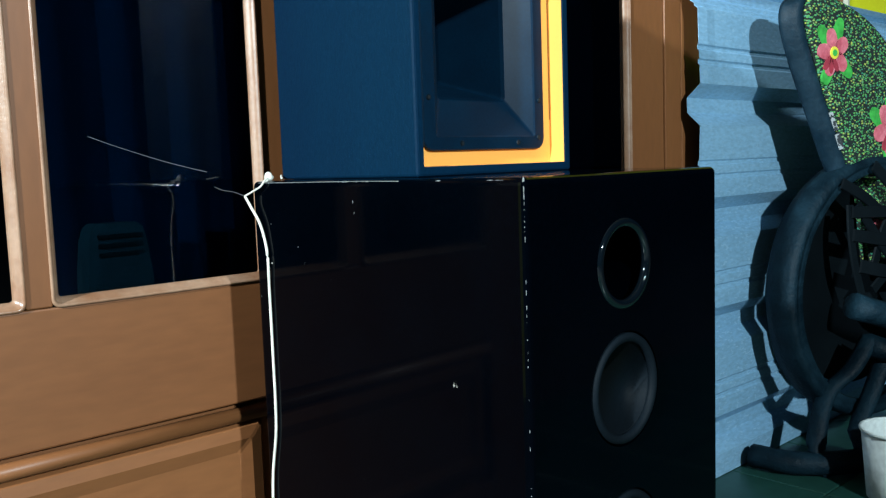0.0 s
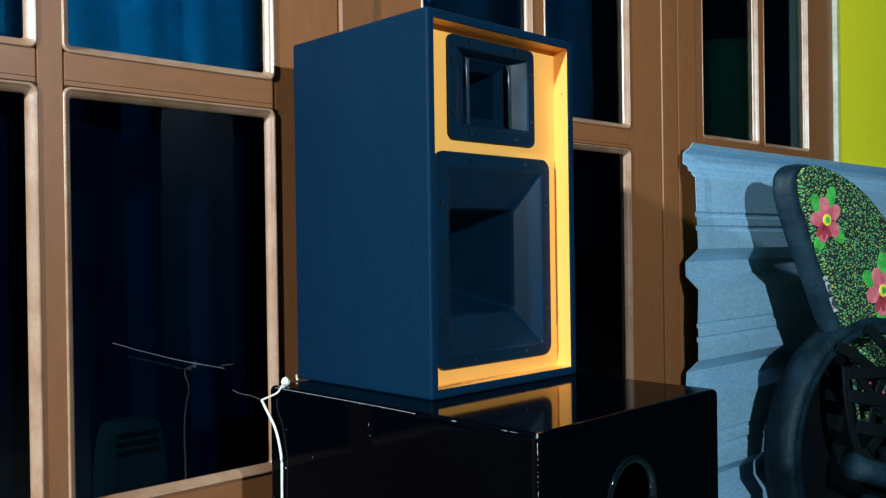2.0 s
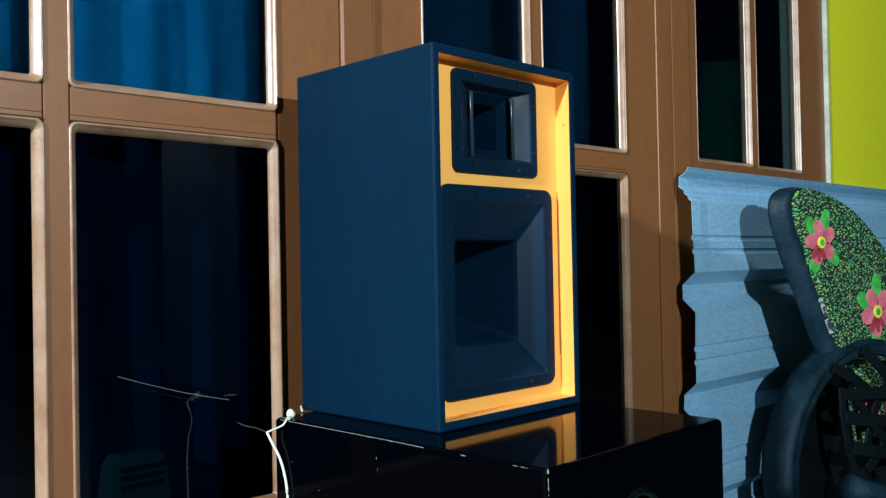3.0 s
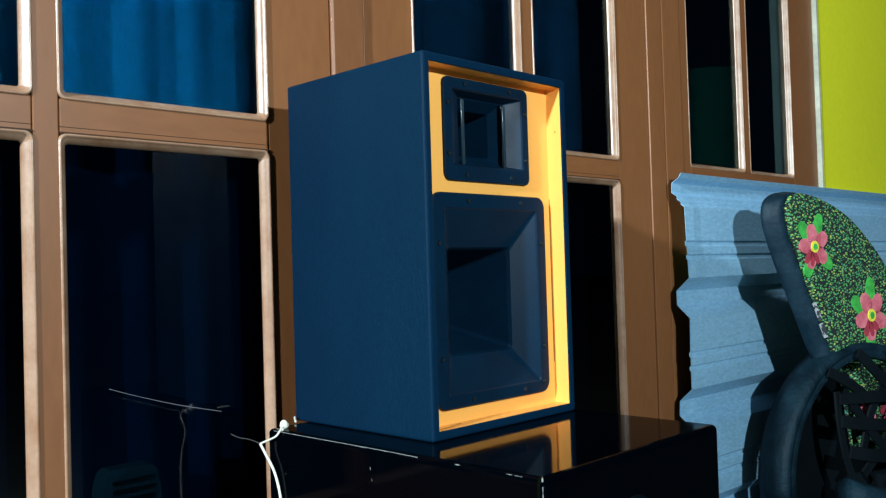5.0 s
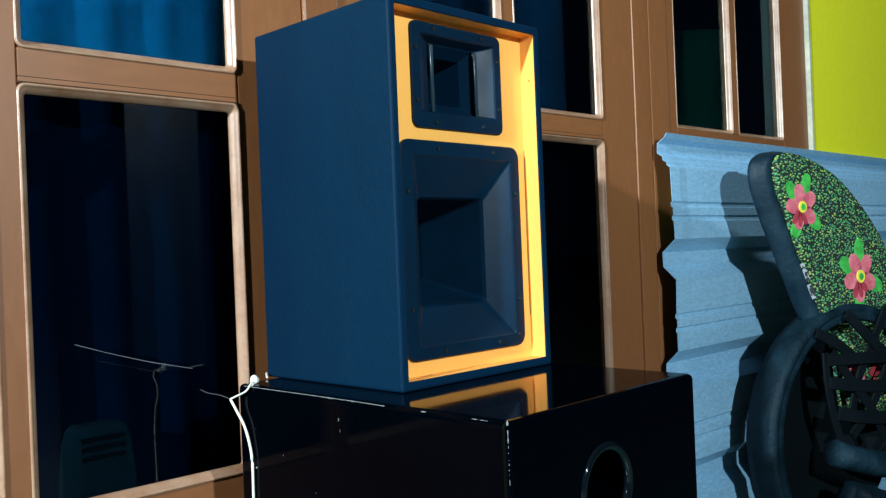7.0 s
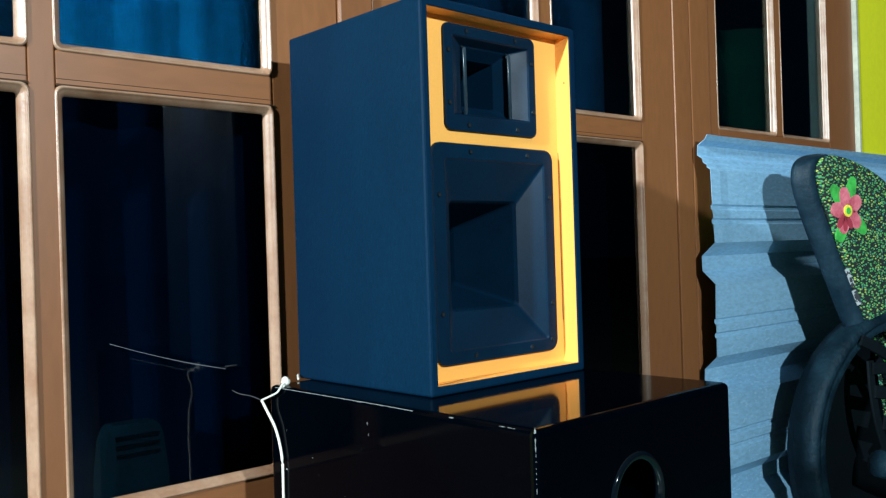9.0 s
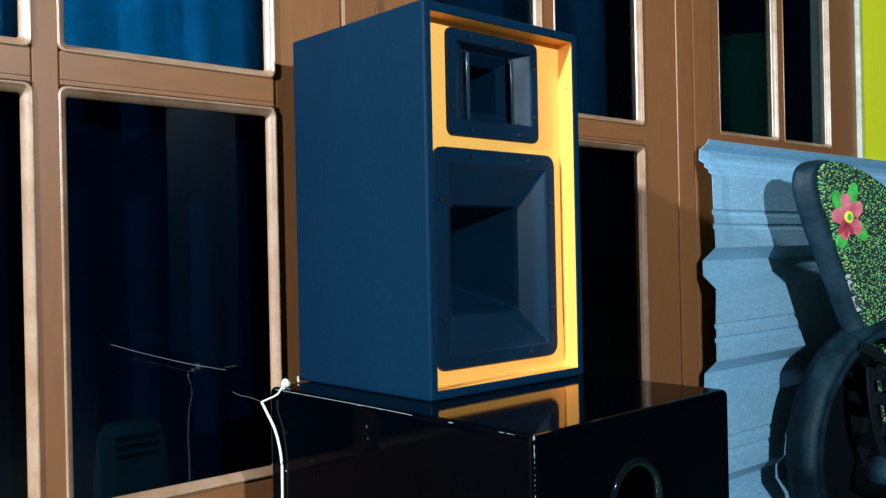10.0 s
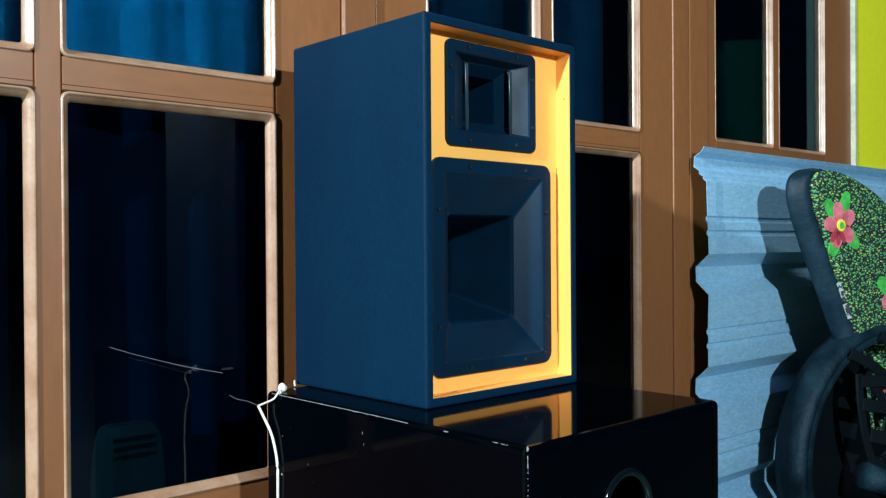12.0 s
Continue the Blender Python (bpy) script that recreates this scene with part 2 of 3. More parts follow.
ground = tagged(part("ground", block(-60, 60, -60, 60, -0.30, -0.10), GROUND), "dark bare earth yard beyond the porch at night", "ground", kind="structure")
floor = tagged(part("floor", block(-3.2, 5.2, -3.0, 4.4, -0.10, -0.004), GROUT), "porch floor of square green glazed tiles", "floor", kind="structure")
tagged(part("wall_right", block(2.098, 5.2, WALL - 0.012, WALL + 0.13, 0.0, 3.1), YELLOW), "lime yellow painted plaster house wall", "wall", kind="structure")
tagged(part("wall_left", block(-3.2, -0.925, WALL - 0.012, WALL + 0.13, 0.0, 3.1), YELLOW), "lime yellow painted plaster house wall", "wall", kind="structure")
tagged(part("wall_over_door", block(-0.925, 2.098, WALL - 0.012, WALL + 0.13, 2.16, 3.1), YELLOW), "lime yellow plaster wall over the door", "wall", kind="structure")
tagged(part("wall_under_window", block(1.251, 2.098, WALL - 0.006, WALL + 0.13, 0.0, 1.16), YELLOW), "yellow plaster wall under the side window", "wall", kind="structure")
tagged(part("trim_plaster_edge", block(2.083, 2.098, WALL - 0.016, WALL + 0.10, 0.0, 2.16, 0.003), PLASTER), "bare pale plaster edge beside the window post", "trim", kind="structure")
# Ceiling is out of view, added dark so little light bounces off it.
tagged(part("ceiling", block(-3.2, 5.2, -1.2, 4.4, 3.1, 3.2), SHADE_BOARD), "unseen ceiling added overhead, dark to bounce little light", "ceiling", kind="structure")
# Unseen room walls, added to shut out sky light and keep the interior dark.
tagged(part("wall_room_back", block(-3.2, 5.2, 4.3, 4.4, 0.0, 3.1), INSIDE), "unseen near-black back wall added to keep the room dark", "wall", kind="structure")
tagged(part("wall_room_west", block(-3.2, -3.1, WALL + 0.13, 4.3, 0.0, 3.1), INSIDE), "unseen near-black side wall added to keep the room dark", "wall", kind="structure")
tagged(part("wall_room_east", block(5.1, 5.2, WALL + 0.13, 4.3, 0.0, 3.1), INSIDE), "unseen near-black side wall added to keep the room dark", "wall", kind="structure")


def bead_frame(x0, x1, z0, z1, radius):
    """A slim moulded bead that lines an opening: a raised lip on the wood, then a rounded slope back to the glass."""
    rings = []
    far = rounded_rect(x0 + 0.0135, x1 - 0.0135, z0 + 0.0135, z1 - 0.0135, max(radius - 0.010, 0.003), 0)
    for i, ((ox, _, oz), (ix, _, iz)) in enumerate(zip(rounded_rect(x0 - 0.0015, x1 + 0.0015, z0 - 0.0015, z1 + 0.0015, radius, 0), far)):
        ring = []
        for f, y in ((0.0, 0.0125), (0.0, -0.0012), (0.08, -0.0028), (0.20, -0.0030), (0.30, -0.0018), (0.36, 0.0006), (0.46, 0.0018), (0.62, 0.0044), (0.78, 0.0080), (0.88, 0.0110), (0.90, 0.0125)):
            ring.append((ox + (ix - ox) * f, WALL + y + 0.0005 * noise.noise((ox * 40, oz * 40, f)), oz + (iz - oz) * f))
        rings.append(ring)
    return loft(rings, closed_path=True)


def leaf_pane(owner, x0, x1, z0, z1, mat):
    """A pane set back in its opening, and the bead round it."""
    pane = part("pane", block(x0 + 0.002, x1 - 0.002, WALL + 0.0125, WALL + 0.0165, z0 + 0.002, z1 - 0.002), mat, owner)
    pane.visible_shadow = False
    part("bead", bead_frame(x0, x1, z0, z1, 0.012), BEAD, owner, "slim glazing bead with worn pale varnish", True)


def frame_block(owner, name, x0, x1, z0, z1, mat, proud=0.0, bevel=0.002):
    return part(name, block(x0, x1, WALL - proud, WALL + 0.018, z0, z1, bevel), mat, owner)


LOW0, LOW1, UP0, UP1 = 0.642, 1.216, 1.264, 1.94


def door_leaf(name, x0, columns, x1, label):
    door = thing(name, ((x0 + x1) / 2, WALL, 0.02), label, "door", kind="structure")
    here = Matrix.Translation(door.location).inverted()
    frame_block(door, "stile", x0, columns[0][0], 0.02, 2.09, WOOD)
    frame_block(door, "stile", columns[-1][1], x1, 0.02, 2.09, WOOD)
    for a, b in zip(columns, columns[1:]):
        frame_block(door, "mullion", a[1], b[0], LOW0 + 0.0005, UP1 - 0.0005, WOOD, 0.001)
    a0, a1 = columns[0][0] + 0.0005, columns[-1][1] - 0.0005
    frame_block(door, "top_rail", a0, a1, UP1, 2.09, WOOD_FLAT)
    frame_block(door, "bottom_rail", a0, a1, 0.02, 0.16, WOOD_FLAT)
    frame_block(door, "lock_rail", a0, a1, 0.455, LOW0, WOOD_FLAT, 0.0, 0.003)
    panel = part("panel", block(a0 + 0.01, a1 - 0.01, WALL + 0.012, WALL + 0.030, 0.15, 0.46), WOOD_FLAT, door)
    part("raised_field", loft([rounded_rect(a0 + 0.02 + i, a1 - 0.02 - i, 0.18 + i, 0.43 - i, 0.004, WALL + y, 1) for i, y in ((0, 0.013), (0.012, -0.004), (0.03, -0.007), (0.05, -0.002))], caps=True), WOOD_FLAT, panel)
    part("panel_moulding", tube([(a0 + 0.004, WALL + 0.002, 0.437), (a1 - 0.004, WALL + 0.002, 0.437)], 0.012, 10), WOOD_FLAT, panel, "rounded moulding over the door panel", True)
    for c0, c1 in columns:
        frame_block(door, "mid_rail", c0 + 0.0005, c1 - 0.0005, LOW1, UP0, WOOD_FLAT, 0.0005)
        leaf_pane(door, c0, c1, LOW0, LOW1, TINTED)
        leaf_pane(door, c0, c1, UP0, UP1, CLEAR)
        for dz, r in ((0.0008, 0.0024), (0.0095, 0.0006)):
            part("groove", tube([(c0 + 0.001, WALL - 0.0002, LOW1 + dz), (c1 - 0.001, WALL - 0.0002, LOW1 + dz)], r, 6), GROOVE, door, "dark groove over the pane")
    for child in door.children:
        child.matrix_parent_inverse = here
    return door


door_leaf("door_1", -0.825, [(-0.697, -0.369), (-0.335, -0.007)], 0.120, "brown varnished wooden door leaf with dark glass panes")
door_leaf("door_2", 0.194, [(0.311, 0.619), (0.657, 0.962)], 1.093, "brown varnished wooden door leaf with dark glass panes")
strip = tagged(part("trim_meeting_strip", block(0.1215, 0.1925, WALL - 0.006, WALL + 0.03, 0.02, 2.09, 0.004), WOOD), "brown wooden cover strip between the door leaves", "trim", kind="structure")
tagged(part("trim_door_jamb", block(1.164, 1.249, WALL - 0.004, WALL + 0.09, 0.0, 2.16, 0.004), WOOD), "brown wooden door post beside the side window", "trim", kind="structure")
tagged(part("trim_jamb_bead", block(1.0945, 1.162, WALL - 0.004, WALL + 0.08, 0.0, 2.16, 0.002), WOOD), "rounded cover strip beside the door post", "trim", kind="structure")
tagged(part("trim_door_jamb_left", block(-0.925, -0.827, WALL - 0.004, WALL + 0.09, 0.0, 2.16, 0.004), WOOD), "brown wooden door post", "trim", kind="structure")
tagged(part("trim_door_head", block(-0.827, 1.0945, WALL - 0.003, WALL + 0.09, 2.093, 2.16, 0.004), WOOD_FLAT), "brown wooden door head", "trim", kind="structure")

window = thing("window_1", (1.7, WALL, 1.16), "brown wooden side window with two tall dark panes", "window", kind="structure")
WIN = [(1.286, 1.587), (1.619, 1.905)]
for nm, a, b, c, d, mat in (("stile", 1.250, 1.286, 1.16, 2.16, WOOD), ("stile", 1.905, 2.082, 1.16, 2.16, WOOD), ("mullion", 1.587, 1.619, 1.268, 2.0, WOOD),
                            ("bottom_rail", 1.2865, 1.9045, 1.161, 1.268, WOOD_FLAT), ("top_rail", 1.2865, 1.9045, 2.0, 2.16, WOOD_FLAT)):
    frame_block(window, nm, a, b, c, d, mat, 0.002)
for a, b in WIN:
    leaf_pane(window, a, b, 1.268, 2.0, CLEAR)
for child in window.children:
    child.matrix_parent_inverse = Matrix.Translation(window.location).inverted()

# Added board hides the yellow wall end; its dark colour stands in for shade.
tagged(part("trim_window_lining", block(2.062, 2.094, WALL + 0.029, WALL + 0.135, 1.162, 2.158, 0.002), SHADE_BOARD), "dark board added over the wall's yellow end to shade the window opening", "trim", kind="structure")


# ---- behind the glass ----
def curtain(x0, x1, z0, z1, y, folds, depth, label, mat=CURTAIN):
    rows = []
    n = int((x1 - x0) / 0.008)
    for z in [z0 + (z1 - z0) * k / 12 for k in range(13)]:
        row = []
        for i in range(n + 1):
            x = x0 + (x1 - x0) * i / n
            w = math.sin(folds * 2 * math.pi * (x - x0) + 1.7 * noise.noise((x * 4, 0, z * 0.4)) * 2)
            row.append((x, y + depth * w + 0.010 * noise.noise((x * 11, 3, z)), z))
        rows.append(row)
    bm = loft(rows, closed_ring=False)
    ob = part("curtain", bm, mat, smooth=True)
    ob.modifiers.new("cloth", "SOLIDIFY").thickness = 0.002
    return tagged(ob, label, "curtain")


curtain(-0.88, 0.09, 0.04, 2.05, 0.48, 11, 0.012, "blue pleated cloth curtain behind the door glass")
curtain(0.12, 0.985, 0.04, 2.05, 0.494, 6, 0.014, "dark navy cloth curtain behind the door glass", NAVY)

# Added sheet that gives the side window its dark green lower part.
screen = curtain(1.69, 2.10, 0.0, 1.63, 0.63, 5, 0.010, "dark green cloth sheet added behind the side window", GREEN)
screen.name, screen["category"] = "cloth_screen", "screen"
for v in screen.data.vertices:          # its top edge hangs askew
    v.co.z += 0.17 * (v.co.x - 1.69) * v.co.z / 1.63

crate = thing("storage_box", (-0.222, 0.442, 0.0), "dull grey plastic box seen dimly behind the tinted glass", "box")
part("body", loft([[(sx * (0.050 - i), sy * (0.024 - i * 0.4), z) for sx, sy in ((-1, -1), (1, -1), (1, 1), (-1, 1))] for i, z in ((0.0, 0.0), (0.002, 0.66), (0.008, 0.72), (0.013, 0.737), (0.020, 0.744))]), PALE, crate)
for k in range(3):
    part("vent_slot", block(-0.030, 0.034, -0.0265, -0.0205, 0.7235 - 0.013 * k, 0.7285 - 0.013 * k), DARK_WIRE, crate)


# ---- top loudspeaker ----
def top_loudspeaker():
    W, D, H, B, R = 0.308, 0.296, 0.507, 0.0125, 0.028
    box = thing("loudspeaker", TURN @ Vector((-0.0135, 0, TOP)), "black textured loudspeaker cabinet with an orange horn baffle", "loudspeaker")
    box.rotation_euler = TURN.to_euler()
    # shell: rounded outside, open in front
    outer = [rounded_rect(0, W, 0, H, 0.004, y, 3) for y in (D - 0.003, 0.003)]
    ins = lambda d, y, r: rounded_rect(d, W - d, d, H - d, r, y, 3)
    rings = [ins(0.003, D, 0.003)] + outer + [ins(0.0015, 0.0006, 0.003), ins(0.004, 0.0, 0.002), ins(B - 0.001, 0.0, 0.001), ins(B, 0.001, 0.001), ins(B, 0.0022, 0.001)]
    bm = loft(rings, caps=False)
    bm.verts.ensure_lookup_table()
    bm.faces.new([bm.verts[i] for i in range(16)])
    part("cabinet_shell", bm, VINYL, box)
    rings = [ins(B, 0.0022, 0.001), ins(B, R + 0.012, 0.001)]
    part("orange_lining", loft(rings, caps=False), ORANGE, box, "orange painted inner edge of the cabinet").modifiers.new("board", "SOLIDIFY").thickness = -0.003
    board = part("baffle", block(B, W - B, R, R + 0.012, B, H - B), ORANGE, box, "flat orange painted front board")
    carve(board, [block(0.073, 0.234, 0.0, 0.2, 0.356, 0.476), block(0.048, 0.262, 0.0, 0.2, 0.047, 0.312)])
    part("seam", tube([(W - B - 0.0006, R - 0.0004, 0.075), (W - B - 0.0008, R - 0.0004, 0.20), (W - B - 0.0005, R - 0.0004, 0.325)], 0.0007, 6), SEAM, box, "dark open joint beside the front board")
    part("scratch", tube(smooth_path([(B + 0.004, 0.010, B + 0.0001), (B + 0.030, 0.013, B + 0.0001), (B + 0.062, 0.021, B + 0.0001)]), 0.0006, 6), SEAM, box, "brown scratch through the orange paint")
    part("paint_chip", block(W - B - 0.0006, W - B + 0.001, 0.0115, 0.0135, 0.4265, 0.4290), SEAM, box, "small chip in the orange paint")
    # upper horn
    x0, x1, z0, z1 = 0.0615, 0.243, 0.3435, 0.4865

    def screw(owner, x, z, y, r=0.0042):
        bm = bmesh.new()
        bmesh.ops.create_cone(bm, cap_ends=True, segments=14, radius1=r, radius2=r * 0.75, depth=0.002, matrix=pose(x, y, z, 90))
        s = part("screw", bm, SCREW, owner)
        for a in (45, 135):
            bm = bmesh.new()
            bmesh.ops.create_cube(bm, size=1)
            bmesh.ops.transform(bm, verts=bm.verts, matrix=pose(x, y - 0.0009, z, 0, a, 0) @ Matrix.Diagonal((r * 1.2, 0.0006, r * 0.28, 1)))
            part("screw_slot", bm, DARK_WIRE, s)

    y = R - 0.005
    mx0, mx1, mz0, mz1 = 0.0765, 0.229, 0.3640, 0.4720
    rr = lambda a, b, c, d, r, yy: rounded_rect(a, b, c, d, r, yy, 4)
    horn = part("tweeter_horn", loft([rr(x0, x1, z0, z1, 0.010, R - 0.0005), rr(x0, x1, z0, z1, 0.010, y + 0.001), rr(x0 + 0.001, x1 - 0.001, z0 + 0.001, z1 - 0.001, 0.009, y),
                                      rr(mx0, mx1, mz0, mz1, 0.003, y), rr(mx0 + 0.002, mx1 - 0.002, mz0 + 0.002, mz1 - 0.002, 0.002, y + 0.002),
                                      rr(0.106, 0.203, 0.370, 0.464, 0.002, y + 0.017), rr(0.109, 0.200, 0.372, 0.462, 0.002, y + 0.019), rr(0.122, 0.190, 0.384, 0.450, 0.002, y + 0.036), rr(0.132, 0.178, 0.393, 0.440, 0.002, y + 0.11)], caps="end"),
                PLASTIC, box, "square black plastic tweeter horn")
    for x in (0.1085, 0.1975):
        part("horn_rib", tube([(x, y + 0.014, 0.366), (x, y + 0.010, 0.369), (x, y + 0.010, 0.459), (x, y + 0.014, 0.462)], 0.0027, 8), RIB, horn, smooth=True)
    for x, z in ((0.104, 0.479), (0.201, 0.479), (0.104, 0.352), (0.201, 0.352), (0.069, 0.450), (0.069, 0.380), (0.236, 0.450), (0.236, 0.380)):
        screw(horn, x, z, y - 0.0006)
    # lower horn
    x0, x1, z0, z1 = 0.0335, 0.2755, 0.0325, 0.3265
    y = R - 0.006
    horn = part("midrange_horn", loft([rr(x0, x1, z0, z1, 0.016, R - 0.0005), rr(x0, x1, z0, z1, 0.016, y + 0.0015), rr(x0 + 0.0015, x1 - 0.0015, z0 + 0.0015, z1 - 0.0015, 0.015, y),
                                       rr(0.055, 0.255, 0.050, 0.306, 0.004, y), rr(0.057, 0.253, 0.052, 0.304, 0.004, y + 0.002),
                                       rr(0.082, 0.2165, 0.100, 0.252, 0.006, y + 0.023), rr(0.085, 0.2135, 0.103, 0.249, 0.006, y + 0.028),
                                       rr(0.122, 0.182, 0.132, 0.218, 0.006, y + 0.12), rr(0.138, 0.170, 0.140, 0.211, 0.003, y + 0.19)], caps="end"),
                PLASTIC, box, "large square black plastic midrange horn")
    for x, z in ((0.104, 0.316), (0.219, 0.316), (0.103, 0.042), (0.217, 0.042), (0.044, 0.257), (0.044, 0.101), (0.265, 0.257), (0.265, 0.102), (0.262, 0.049)):
        screw(horn, x, z, y - 0.0006)
    return box


top_loudspeaker()


# ---- lower cabinet ----
def lower_cabinet():
    X0, X1, Y0, Y1 = -0.078, 0.310, -0.226, 0.276
    box = thing("subwoofer_cabinet", TURN @ Vector(((X0 + X1) / 2, 0, 0)), "glossy black lacquered bass cabinet with chipped edges", "loudspeaker")
    box.rotation_euler = TURN.to_euler()
    cx = (X0 + X1) / 2
    HOLE, CONEZ, LOWZ = (0.096 - cx, 0.692), (0.096 - cx, 0.545), (0.096 - cx, 0.355)
    w = (X1 - X0) / 2
    body = part("body", block(-w, w, Y0, Y1, 0.0, TOP, 0.008, 4), LACQUER, box)
    cut = []
    for (hx, hz), r in ((HOLE, 0.049), (CONEZ, 0.068), (LOWZ, 0.068)):
        bm = bmesh.new()
        bmesh.ops.create_cone(bm, cap_ends=True, segments=40, radius1=r, radius2=r, depth=0.16, matrix=pose(hx, Y0, hz, 90))
        cut.append(bm)
    carve(body, cut)

    def ring(hx, hz, r, t, y):
        pts = [(hx + r * math.cos(a), y, hz + r * math.sin(a)) for a in [2 * math.pi * k / 48 for k in range(48)]]
        return tube(pts, t, 10, True, up=(0, 1, 0))

    part("port_rim", ring(*HOLE, 0.0475, 0.0060, Y0 + 0.0025), RIM, box, "rounded glossy rim of the round port", True)
    for hx, hz in (CONEZ, LOWZ):
        def disc(rs):
            return loft([[(hx + r * math.cos(a), Y0 + y, hz + r * math.sin(a)) for a in [2 * math.pi * k / 40 for k in range(40)]] for r, y in rs])
        drv = part("driver_cone", disc(((0.066, 0.006), (0.060, 0.001), (0.054, 0.006), (0.024, 0.028), (0.020, 0.030))), CONE, box, "small grey loudspeaker driver set in the front", True)
        part("surround", ring(hx, hz, 0.060, 0.006, Y0 + 0.003), CONE, drv, "", True)
        part("dust_cap", disc(((0.021, 0.028), (0.018, 0.021), (0.011, 0.017), (0.003, 0.0155))), CONE, drv, "", True)
    rng = random.Random(4)

    def chips(count, place, size, along):
        """Small flakes where the lacquer is knocked off an edge, drawn out along it."""
        bm = bmesh.new()
        for k in range(count):
            p = place(rng.random() ** 0.8)
            sx, sy, sz = (size * rng.uniform(0.4, 1.3) * (rng.uniform(1, 7) if i == along else 1) for i in range(3))
            bmesh.ops.create_icosphere(bm, subdivisions=1, radius=1, matrix=Matrix.LocRotScale(p, None, (sx, sy, sz)))
        return tagged(part("edge_chips", bm, CHIP, box, "pale chips along the cabinet's worn edges"), kind="stuff")

    e = 0.0025
    part("worn_edge", tube(smooth_path([(-w + 0.0022, y, TOP - 0.0022 + 0.0003 * math.sin(y * 90)) for y in (0.262, 0.20, 0.14, 0.08, 0.02, -0.03)], 4), 0.0005, 6), CHIP, box, "thin bare line worn along the top edge")
    chips(30, lambda t: Vector((-w + e, Y1 - 0.03 - (Y1 - Y0 - 0.04) * t, TOP - e)), 0.00075, 1)
    chips(60, lambda t: Vector((-w + e, Y0 + e, TOP - 0.010 - 0.7 * t * t)), 0.00055, 2)
    chips(6, lambda t: Vector((w - e, Y0 + e, TOP - 0.02 - 0.06 * t)), 0.0006, 2)
    chips(4, lambda t: Vector((-w + 0.0038, Y0 + 0.0038, TOP - 0.0038)), 0.0014, 2)
    chips(9, lambda t: Vector((-w + 0.0002, Y1 - 0.03 - 0.2 * t, TOP - 0.02 - 0.12 * rng.random())), 0.0005, 2)
    return box


lower_cabinet()


# ---- cable at the cabinet's corner ----
def cable():
    ob = thing("speaker_cable", TURN @ Vector((-0.08, 0.24, TOP)), "thin white cable knotted over the cabinet's back corner", "cable")
    ob.rotation_euler = TURN.to_euler()
    here = Matrix.Translation((-0.08, 0.24, TOP)).inverted()
    knot = Vector((-0.0665, 0.250, 0.8015))
    part("sheath", tube(smooth_path([knot, (-0.078, 0.243, 0.7975), (-0.0835, 0.246, 0.7895), (-0.088, 0.264, 0.7815), (-0.0905, 0.275, 0.7770)]), 0.0014, 8), CABLE, ob, "", True)
    part("sheath", tube(smooth_path([(-0.0905, 0.275, 0.7770), (-0.0865, 0.268, 0.762), (-0.0840, 0.252, 0.740), (-0.0825, 0.243, 0.715), (-0.0820, 0.239, 0.690), (-0.0815, 0.240, 0.645), (-0.0815, 0.240, 0.56), (-0.0815, 0.242, 0.45), (-0.082, 0.258, 0.36), (-0.084, 0.262, 0.2), (-0.088, 0.265, 0.05), (-0.12, 0.285, 0.004)]), 0.0019, 8), CABLE, ob, "", True)
    for offset, r in (((0.001, 0.001, 0.001), 0.0060), ((0.005, 0.004, 0.0), 0.0048), ((-0.007, -0.004, -0.004), 0.0034)):
        bm = bmesh.new()
        bmesh.ops.create_icosphere(bm, subdivisions=3, radius=r, matrix=Matrix.Translation(knot + Vector(offset)))
        for v in bm.verts:
            v.co += v.normal * 0.0022 * noise.noise(v.co * 190)
        part("knot", bm, CABLE, ob, "", True)
    part("tail", tube(smooth_path([(-0.0905, 0.275, 0.7770), (-0.100, 0.288, 0.783), (-0.110, 0.300, 0.786), (-0.116, 0.312, 0.791)]), 0.0008, 6), DARK_WIRE, ob, "thin dark stripped wire end", True)
    part("loose_end", tube(smooth_path([(-0.030, 0.272, 0.7995), (-0.024, 0.282, 0.8015), (-0.018, 0.291, 0.8030)]), 0.0016, 6), CABLE, ob, "", True)
    for child in ob.children:
        child.matrix_parent_inverse = here


cable()


# thin rod on the glass, drawn in place of the cabinet edge's reflection
tagged(part("thread", tube(smooth_path([(-0.269, WALL + 0.0121, 0.866), (-0.225, WALL + 0.0121, 0.850), (-0.16, WALL + 0.0121, 0.829), (-0.096, WALL + 0.0121, 0.812)]), 0.00035, 5), REFLECTION_LINE), "thin pale line drawn on the tinted glass as the cabinet edge's reflection", "thread")


